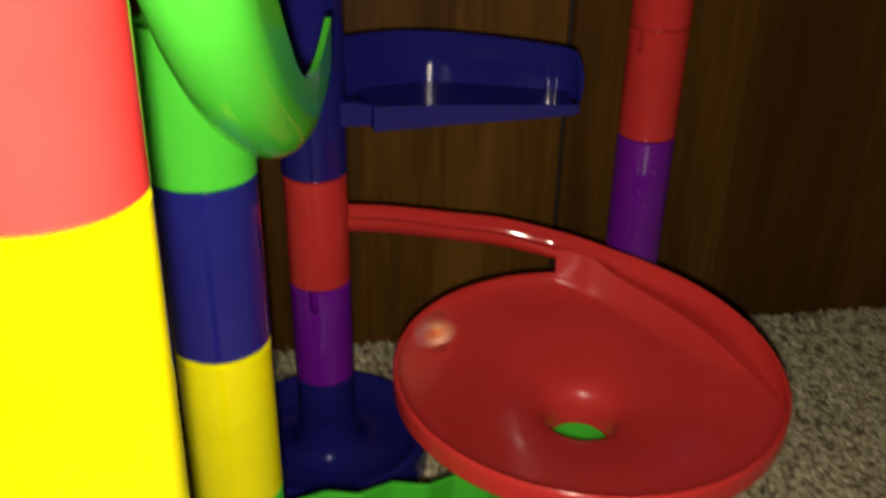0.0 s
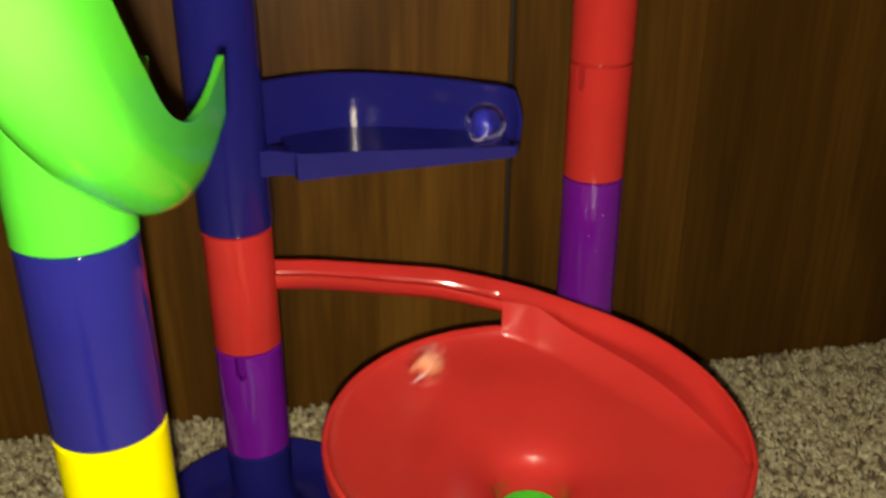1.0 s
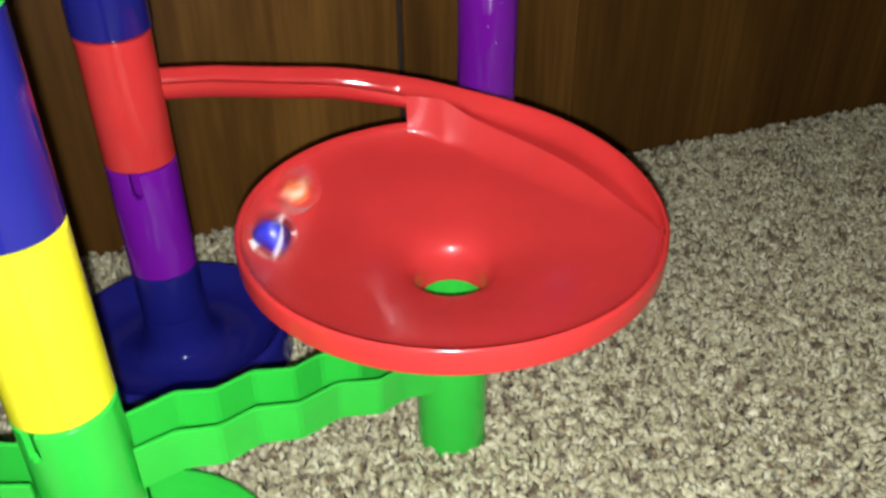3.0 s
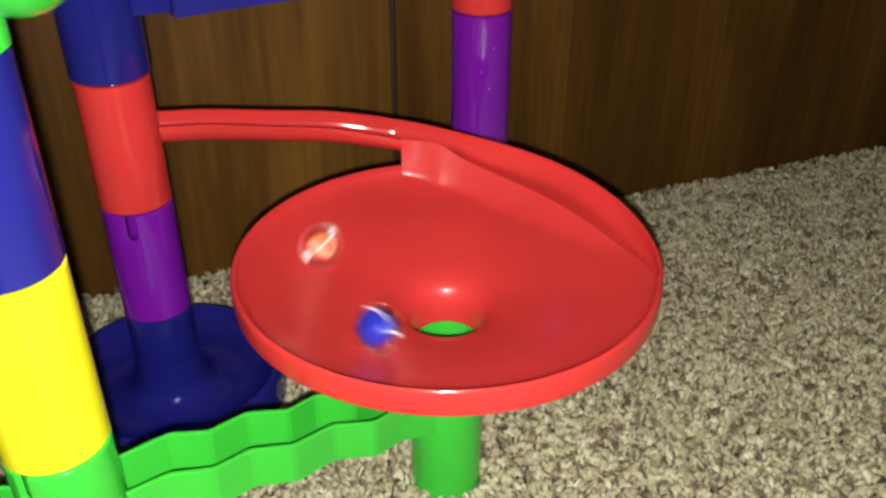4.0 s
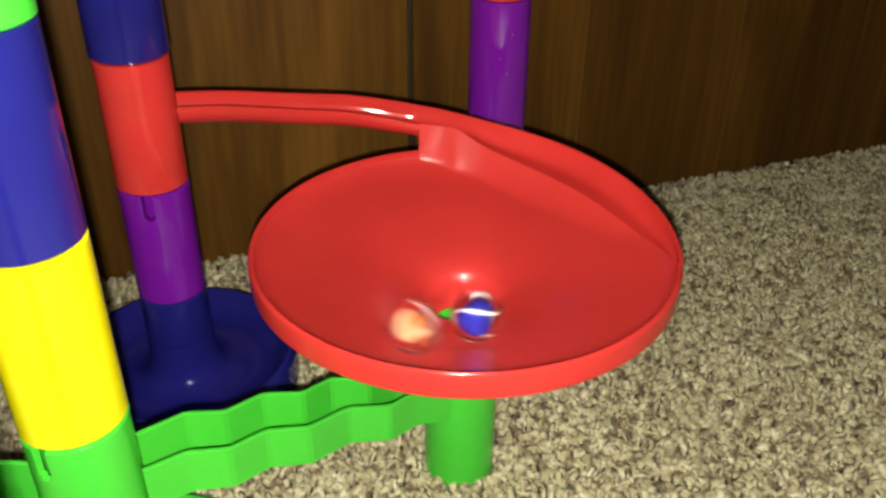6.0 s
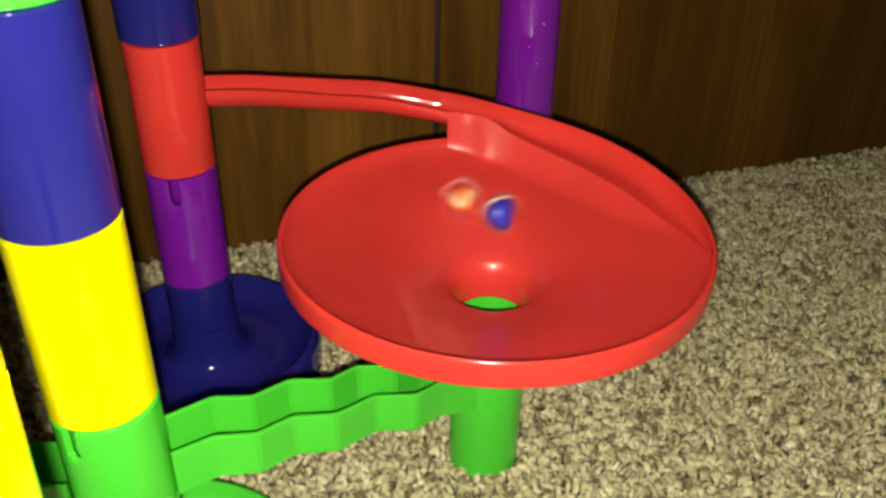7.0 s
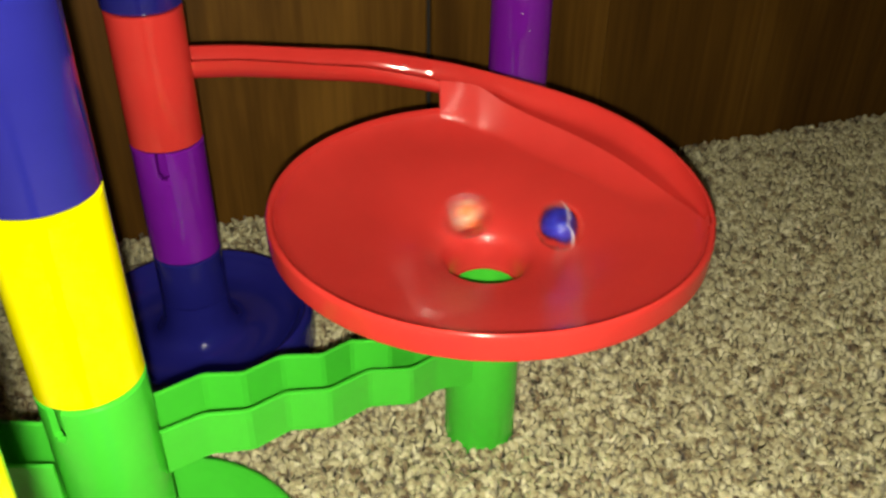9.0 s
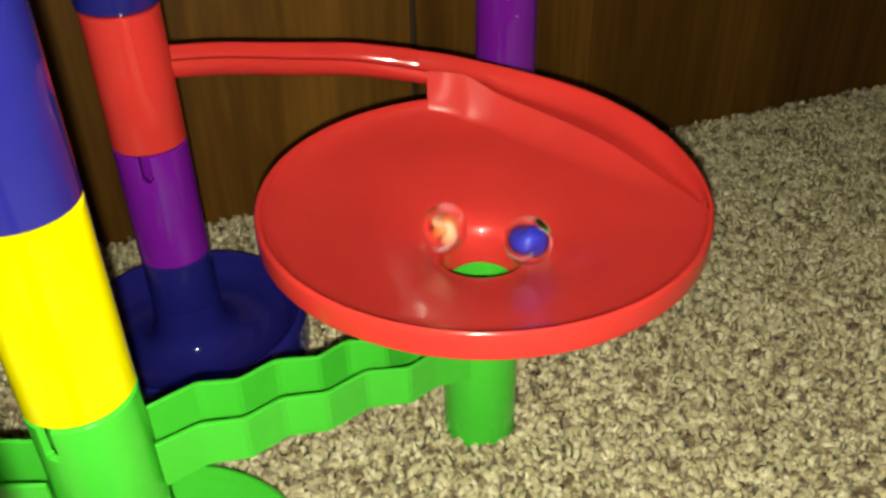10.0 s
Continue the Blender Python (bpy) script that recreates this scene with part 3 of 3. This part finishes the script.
# ---- marbles ----
def marble(name, label, vanes, glints):
    ob = thing(name, (0, 0, 0), label, "marble", "marbles in the run")
    bm = bmesh.new()
    bmesh.ops.create_uvsphere(bm, u_segments=40, v_segments=24, radius=0.0079)
    glass = part("glass_ball", bm, GLASS, ob)
    glass.visible_shadow = False
    for mat, start, size, lobes, cut in vanes:
        secs = []
        for i in range(17):
            s = i / 16
            z = (s - 0.5) * 2 * size
            w = size * math.sqrt(max(0.0, 1 - (2 * s - 1) ** 2)) + 0.0002
            secs.append([Vector((w * (1 - cut + cut * math.cos(lobes * a)) * math.cos(a + radians(start + 110 * s)), w * (1 - cut + cut * math.cos(lobes * a)) * math.sin(a + radians(start + 110 * s)), z))
                         for a in [2 * math.pi * k / 30 for k in range(30)]])
        part("colour_vane", sweep(secs), mat, glass, angle=60)
    # fine white arcs wound close under the surface paint in the torch's rim glints
    for start, rise in glints:
        secs = []
        for i in range(15):
            s = i / 14 - 0.5
            a, z = radians(start + 150 * s), (0.0010 + 0.0095 * s) * rise
            r = math.sqrt(0.0071 ** 2 - z * z)
            w = 0.0005 * math.cos(math.pi * s) + 0.00005
            e = Vector((math.cos(a), math.sin(a), 0))
            k = Vector((-math.sin(a) * 0.35, math.cos(a) * 0.35, -1)).normalized()
            c = e * r + Vector((0, 0, z))
            secs.append([c + k * w, c + e * 0.00014, c - k * w, c - e * 0.00014])
        part("white_thread", sweep(secs), GLINT, ob, "fine white painted glint in the glass")
    return ob


ORANGE = marble("marble", "clear glass marble with an orange and pale swirl", [(ORANGE_VANE, 0, 0.0031, 2, 0.34), (WHITE_VANE, 80, 0.0036, 2, 0.485)], [(20, 1), (200, -1)])
COBALT = marble("marble", "clear glass marble with a cobalt blue swirl", [(BLUE_VANE, 0, 0.0042, 2, 0.14)], [(20, 1), (140, -1), (260, 1)])


# ---- wall panels ----
def panels():
    edges = [-0.62, -0.415, -0.217, -0.014, 0.1877, 0.2908, 0.394, 0.4875, 0.69, 0.893, 1.095]
    for a, b in zip(edges, edges[1:]):
        bm = bmesh.new()
        deep_a, deep_b = abs(a - 0.1877) < 0.01, abs(b - 0.1877) < 0.01
        x0, x1 = a + (0.0012 if deep_a else 0.0001), b - (0.0012 if deep_b else 0.0001)
        w, ca, cb = x1 - x0, 0.0012 if deep_a else 0.0002, 0.0012 if deep_b else 0.0002
        sec = lambda z: [(0, 0.0035, z), (0, ca, z), (ca, 0, z), (w - cb, 0, z), (w, cb, z), (w, 0.0035, z)]
        sweep([sec(-0.004), sec(0.5), sec(1.0)], bm)
        ob = finish("panel", bm, PANEL, wall, smooth=False)
        ob.location = (x0, WALL_Y, 0)


panels()


# ---- carpet pile ----
def pile():
    rng = np.random.default_rng(7)
    verts, faces = [], []
    def strands(x0, x1, y0, y1, step, tall, thick):
        nx, ny = int((x1 - x0) / step), int((y1 - y0) / step)
        gx, gy = np.meshgrid(x0 + (np.arange(nx) + 0.5) * step, y0 + (np.arange(ny) + 0.5) * step)
        pts = np.c_[gx.ravel(), gy.ravel()] + rng.uniform(-0.5, 0.5, (nx * ny, 2)) * step
        for (x, y) in pts:
            if y > WALL_Y - 0.001:
                continue
            h = tall * rng.uniform(0.7, 1.1)
            lean = rng.normal(0, 0.32, 2) * h
            w = thick * rng.uniform(0.75, 1.25)
            a0, tw = rng.uniform(0, 6.28), rng.uniform(0.6, 2.0)
            base = len(verts)
            for k, (f, g) in enumerate(((0.0, 0.9), (0.6, 1.15), (0.9, 0.95))):
                px, py, pz = x + lean[0] * f ** 1.5, y + lean[1] * f ** 1.5, -0.004 + h * f
                for j in range(3):
                    a = a0 + tw * f + j * 2.094
                    verts.append((px + w * g * math.cos(a), min(py + w * g * math.sin(a), WALL_Y - 0.0004), pz))
            verts.append((x + lean[0] * 1.05, min(y + lean[1] * 1.05, WALL_Y - 0.0004), -0.004 + h))
            for k in range(2):
                for j in range(3):
                    p, q = base + 3 * k + j, base + 3 * k + (j + 1) % 3
                    faces.append((p, q, q + 3, p + 3))
            for j in range(3):
                faces.append((base + 6 + j, base + 6 + (j + 1) % 3, base + 9))
    strands(-0.16, 0.42, 0.14, WALL_Y, 0.0023, 0.0066, 0.00175)
    strands(0.42, 0.80, 0.14, WALL_Y, 0.0025, 0.0066, 0.00185)
    strands(-0.16, 0.80, 0.02, 0.14, 0.0034, 0.0070, 0.0019)
    me = bpy.data.meshes.new("carpet_pile")
    me.from_pydata(verts, [], faces)
    me.materials.append(YARN)
    me.shade_smooth()
    tagged(new("carpet_pile", me), "short twisted beige, tan and brown carpet yarn", "carpet", "", "stuff")


pile()


# ---- what moves ----
ORANGE_WAY = [
    (0.0, 0.0945, 0.2870, 0.1028),
    (0.1, 0.1321, 0.3124, 0.1019),
    (0.2, 0.1791, 0.3037, 0.1021),
    (0.3, 0.2049, 0.2674, 0.1032),
    (0.4, 0.1981, 0.2263, 0.1037),
    (0.5, 0.1694, 0.2018, 0.1037),
    (0.6, 0.1359, 0.1979, 0.1037),
    (0.7, 0.1065, 0.2112, 0.1037),
    (0.8, 0.0874, 0.2390, 0.1037),
    (0.9, 0.0891, 0.2738, 0.1029),
    (1.0, 0.1177, 0.3063, 0.1019),
    (1.1, 0.1534, 0.3142, 0.1021),
    (1.2, 0.1883, 0.2955, 0.1022),
    (1.3, 0.2047, 0.2606, 0.1029),
    (1.4, 0.1995, 0.2287, 0.1037),
    (1.5, 0.1813, 0.2084, 0.1037),
    (1.6, 0.1535, 0.1995, 0.1031),
    (1.7, 0.1251, 0.2058, 0.1023),
    (1.8, 0.1051, 0.2219, 0.1017),
    (1.9, 0.0965, 0.2416, 0.1009),
    (2.0, 0.1020, 0.2720, 0.0991),
    (2.1, 0.1241, 0.2973, 0.0986),
    (2.2, 0.1616, 0.3040, 0.0998),
    (2.3, 0.1886, 0.2906, 0.1013),
    (2.4, 0.2010, 0.2578, 0.1019),
    (2.5, 0.1883, 0.2214, 0.1022),
    (2.6, 0.1574, 0.1982, 0.1037),
    (2.7, 0.1217, 0.2020, 0.1037),
    (2.8, 0.0958, 0.2256, 0.1032),
    (2.9, 0.0887, 0.2587, 0.1024),
    (3.0, 0.1005, 0.2922, 0.1022),
    (3.1, 0.1335, 0.3093, 0.1010),
    (3.2, 0.1687, 0.3031, 0.1003),
    (3.3, 0.1910, 0.2781, 0.1001),
    (3.4, 0.1929, 0.2464, 0.0999),
    (3.5, 0.1762, 0.2213, 0.0998),
    (3.6, 0.1492, 0.2111, 0.0996),
    (3.7, 0.1225, 0.2177, 0.0994),
    (3.8, 0.1045, 0.2372, 0.0993),
    (3.9, 0.1000, 0.2623, 0.0991),
    (4.0, 0.1091, 0.2853, 0.0989),
    (4.1, 0.1283, 0.2998, 0.0988),
    (4.2, 0.1518, 0.3024, 0.0986),
    (4.3, 0.1749, 0.2953, 0.0994),
    (4.4, 0.1950, 0.2777, 0.1011),
    (4.5, 0.2002, 0.2497, 0.1018),
    (4.6, 0.1887, 0.2220, 0.1022),
    (4.7, 0.1676, 0.2053, 0.1026),
    (4.8, 0.1414, 0.2019, 0.1023),
    (4.9, 0.1194, 0.2146, 0.1007),
    (5.0, 0.1075, 0.2428, 0.0977),
    (5.1, 0.1142, 0.2763, 0.0962),
    (5.2, 0.1419, 0.2955, 0.0965),
    (5.3, 0.1713, 0.2940, 0.0984),
    (5.4, 0.1920, 0.2812, 0.1007),
    (5.5, 0.2048, 0.2619, 0.1030),
    (5.6, 0.2014, 0.2410, 0.1028),
    (5.7, 0.1889, 0.2220, 0.1022),
    (5.8, 0.1675, 0.2089, 0.1016),
    (5.9, 0.1406, 0.2067, 0.1009),
    (6.0, 0.1148, 0.2193, 0.1003),
    (6.1, 0.0997, 0.2456, 0.0997),
    (6.2, 0.1038, 0.2770, 0.0991),
    (6.3, 0.1286, 0.2987, 0.0984),
    (6.4, 0.1623, 0.2966, 0.0978),
    (6.5, 0.1836, 0.2694, 0.0971),
    (6.6, 0.1749, 0.2354, 0.0965),
    (6.7, 0.1415, 0.2237, 0.0959),
    (6.8, 0.1152, 0.2471, 0.0951),
    (6.9, 0.1237, 0.2812, 0.0948),
    (7.0, 0.1471, 0.2926, 0.0955),
    (7.1, 0.1685, 0.2856, 0.0959),
    (7.2, 0.1781, 0.2680, 0.0954),
    (7.3, 0.1734, 0.2456, 0.0945),
    (7.4, 0.1496, 0.2281, 0.0945),
    (7.5, 0.1211, 0.2338, 0.0958),
    (7.6, 0.1144, 0.2561, 0.0948),
    (7.7, 0.1261, 0.2749, 0.0929),
    (7.8, 0.1557, 0.2784, 0.0918),
    (7.9, 0.1714, 0.2552, 0.0930),
    (8.0, 0.1677, 0.2341, 0.0952),
    (8.1, 0.1497, 0.2258, 0.0952),
    (8.2, 0.1290, 0.2355, 0.0939),
    (8.3, 0.1250, 0.2689, 0.0921),
    (8.4, 0.1467, 0.2815, 0.0920),
    (8.5, 0.1624, 0.2757, 0.0924),
    (8.6, 0.1680, 0.2545, 0.0919),
    (8.7, 0.1458, 0.2320, 0.0933),
    (8.8, 0.1258, 0.2375, 0.0940),
    (8.9, 0.1225, 0.2554, 0.0922),
    (9.0, 0.1435, 0.2718, 0.0885),
    (9.1, 0.1640, 0.2595, 0.0905),
    (9.2, 0.1638, 0.2464, 0.0917),
    (9.3, 0.1485, 0.2368, 0.0917),
    (9.4, 0.1280, 0.2496, 0.0910),
    (9.5, 0.1352, 0.2725, 0.0902),
    (9.6, 0.1518, 0.2728, 0.0896),
    (9.7, 0.1614, 0.2515, 0.0901),
    (9.8, 0.1423, 0.2357, 0.0921),
    (9.9, 0.1291, 0.2431, 0.0920),
    (10.0, 0.1352, 0.2639, 0.0876),
]
COBALT_WAY = [
    (0.0, 0.0215, 0.2165, 0.3000),
    (0.3, 0.0215, 0.2165, 0.2680),
    (0.4, 0.0257, 0.2208, 0.2500),
    (0.5, 0.0525, 0.2476, 0.2354),
    (0.6, 0.0731, 0.2840, 0.2264),
    (0.7, 0.1220, 0.3420, 0.1900),
    (0.8, 0.1335, 0.3385, 0.1868),
    (0.9, 0.1425, 0.3360, 0.1868),
    (1.0, 0.1465, 0.3360, 0.1868),
    (1.1, 0.1435, 0.3380, 0.1868),
    (1.2, 0.1340, 0.3400, 0.1866),
    (1.3, 0.1285, 0.3410, 0.1864),
    (1.4, 0.1165, 0.3430, 0.1862),
    (1.5, 0.0995, 0.3460, 0.1860),
    (1.6, 0.0785, 0.3450, 0.1850),
    (1.7, 0.0662, 0.3471, 0.1800),
    (1.8, 0.0502, 0.3471, 0.1550),
    (1.9, 0.0622, 0.3481, 0.1275),
    (2.0, 0.0755, 0.3487, 0.1277),
    (2.1, 0.1030, 0.3465, 0.1245),
    (2.2, 0.1410, 0.3372, 0.1198),
    (2.3, 0.1780, 0.3160, 0.1147),
    (2.4, 0.2054, 0.2734, 0.1037),
    (2.5, 0.2017, 0.2331, 0.1037),
    (2.6, 0.1718, 0.2029, 0.1037),
    (2.7, 0.1394, 0.1976, 0.1036),
    (2.8, 0.1094, 0.2105, 0.1033),
    (2.9, 0.0911, 0.2337, 0.1033),
    (3.0, 0.0868, 0.2652, 0.1031),
    (3.1, 0.1040, 0.2933, 0.1016),
    (3.2, 0.1315, 0.3081, 0.1008),
    (3.3, 0.1603, 0.3065, 0.1003),
    (3.4, 0.1820, 0.2913, 0.1000),
    (3.5, 0.1922, 0.2687, 0.0996),
    (3.6, 0.1901, 0.2451, 0.0992),
    (3.7, 0.1770, 0.2261, 0.0989),
    (3.8, 0.1563, 0.2161, 0.0985),
    (3.9, 0.1329, 0.2180, 0.0981),
    (4.0, 0.1137, 0.2326, 0.0977),
    (4.1, 0.1057, 0.2566, 0.0973),
    (4.2, 0.1147, 0.2818, 0.0970),
    (4.3, 0.1391, 0.2982, 0.0974),
    (4.4, 0.1743, 0.2957, 0.0994),
    (4.5, 0.1971, 0.2806, 0.1020),
    (4.6, 0.1996, 0.2520, 0.1016),
    (4.7, 0.1876, 0.2251, 0.1014),
    (4.8, 0.1629, 0.2091, 0.1010),
    (4.9, 0.1362, 0.2108, 0.0999),
    (5.0, 0.1141, 0.2278, 0.0986),
    (5.1, 0.1067, 0.2566, 0.0971),
    (5.2, 0.1217, 0.2866, 0.0964),
    (5.3, 0.1506, 0.2977, 0.0972),
    (5.4, 0.1772, 0.2902, 0.0987),
    (5.5, 0.1935, 0.2731, 0.1003),
    (5.6, 0.1918, 0.2555, 0.0992),
    (5.7, 0.1812, 0.2379, 0.0976),
    (5.8, 0.1667, 0.2269, 0.0967),
    (5.9, 0.1516, 0.2222, 0.0964),
    (6.0, 0.1366, 0.2241, 0.0960),
    (6.1, 0.1234, 0.2323, 0.0957),
    (6.2, 0.1146, 0.2467, 0.0953),
    (6.3, 0.1144, 0.2656, 0.0950),
    (6.4, 0.1271, 0.2833, 0.0946),
    (6.5, 0.1517, 0.2878, 0.0943),
    (6.6, 0.1727, 0.2682, 0.0939),
    (6.7, 0.1630, 0.2373, 0.0936),
    (6.8, 0.1288, 0.2417, 0.0924),
    (6.9, 0.1326, 0.2749, 0.0914),
    (7.0, 0.1578, 0.2819, 0.0931),
    (7.1, 0.1721, 0.2735, 0.0944),
    (7.2, 0.1739, 0.2560, 0.0938),
    (7.3, 0.1579, 0.2368, 0.0927),
    (7.4, 0.1285, 0.2388, 0.0931),
    (7.5, 0.1174, 0.2605, 0.0939),
    (7.6, 0.1286, 0.2742, 0.0921),
    (7.7, 0.1538, 0.2764, 0.0909),
    (7.8, 0.1672, 0.2515, 0.0919),
    (7.9, 0.1602, 0.2351, 0.0936),
    (8.0, 0.1451, 0.2309, 0.0936),
    (8.1, 0.1270, 0.2442, 0.0923),
    (8.2, 0.1350, 0.2775, 0.0916),
    (8.3, 0.1527, 0.2795, 0.0918),
    (8.4, 0.1640, 0.2681, 0.0913),
    (8.5, 0.1545, 0.2433, 0.0903),
    (8.6, 0.1322, 0.2370, 0.0929),
    (8.7, 0.1233, 0.2495, 0.0925),
    (8.8, 0.1334, 0.2715, 0.0904),
    (8.9, 0.1619, 0.2656, 0.0903),
    (9.0, 0.1680, 0.2497, 0.0924),
    (9.1, 0.1550, 0.2396, 0.0914),
    (9.2, 0.1318, 0.2462, 0.0906),
    (9.3, 0.1390, 0.2751, 0.0904),
    (9.4, 0.1528, 0.2738, 0.0900),
    (9.5, 0.1580, 0.2574, 0.0879),
    (9.6, 0.1396, 0.2386, 0.0914),
    (9.7, 0.1285, 0.2481, 0.0911),
    (9.8, 0.1358, 0.2687, 0.0890),
    (9.9, 0.1592, 0.2569, 0.0886),
    (10.0, 0.1554, 0.2428, 0.0906),
]


def motions():
    held = Matrix.Translation((TORCH_SIDE, TORCH_UP, TORCH_BACK))
    walk(TORCH, [(t, pose(x, y, z, 90 + pitch, roll, yaw) @ held) for t, x, y, z, pitch, roll, yaw in PATH])
    for ball, way, spin in ((ORANGE, ORANGE_WAY, 34), (COBALT, COBALT_WAY, 29)):
        walk(ball, [(t, pose(x, y, z + 0.0004, 20 + t * 10 * spin, 35, t * 10 * spin * 0.6)) for t, x, y, z in way])


motions()
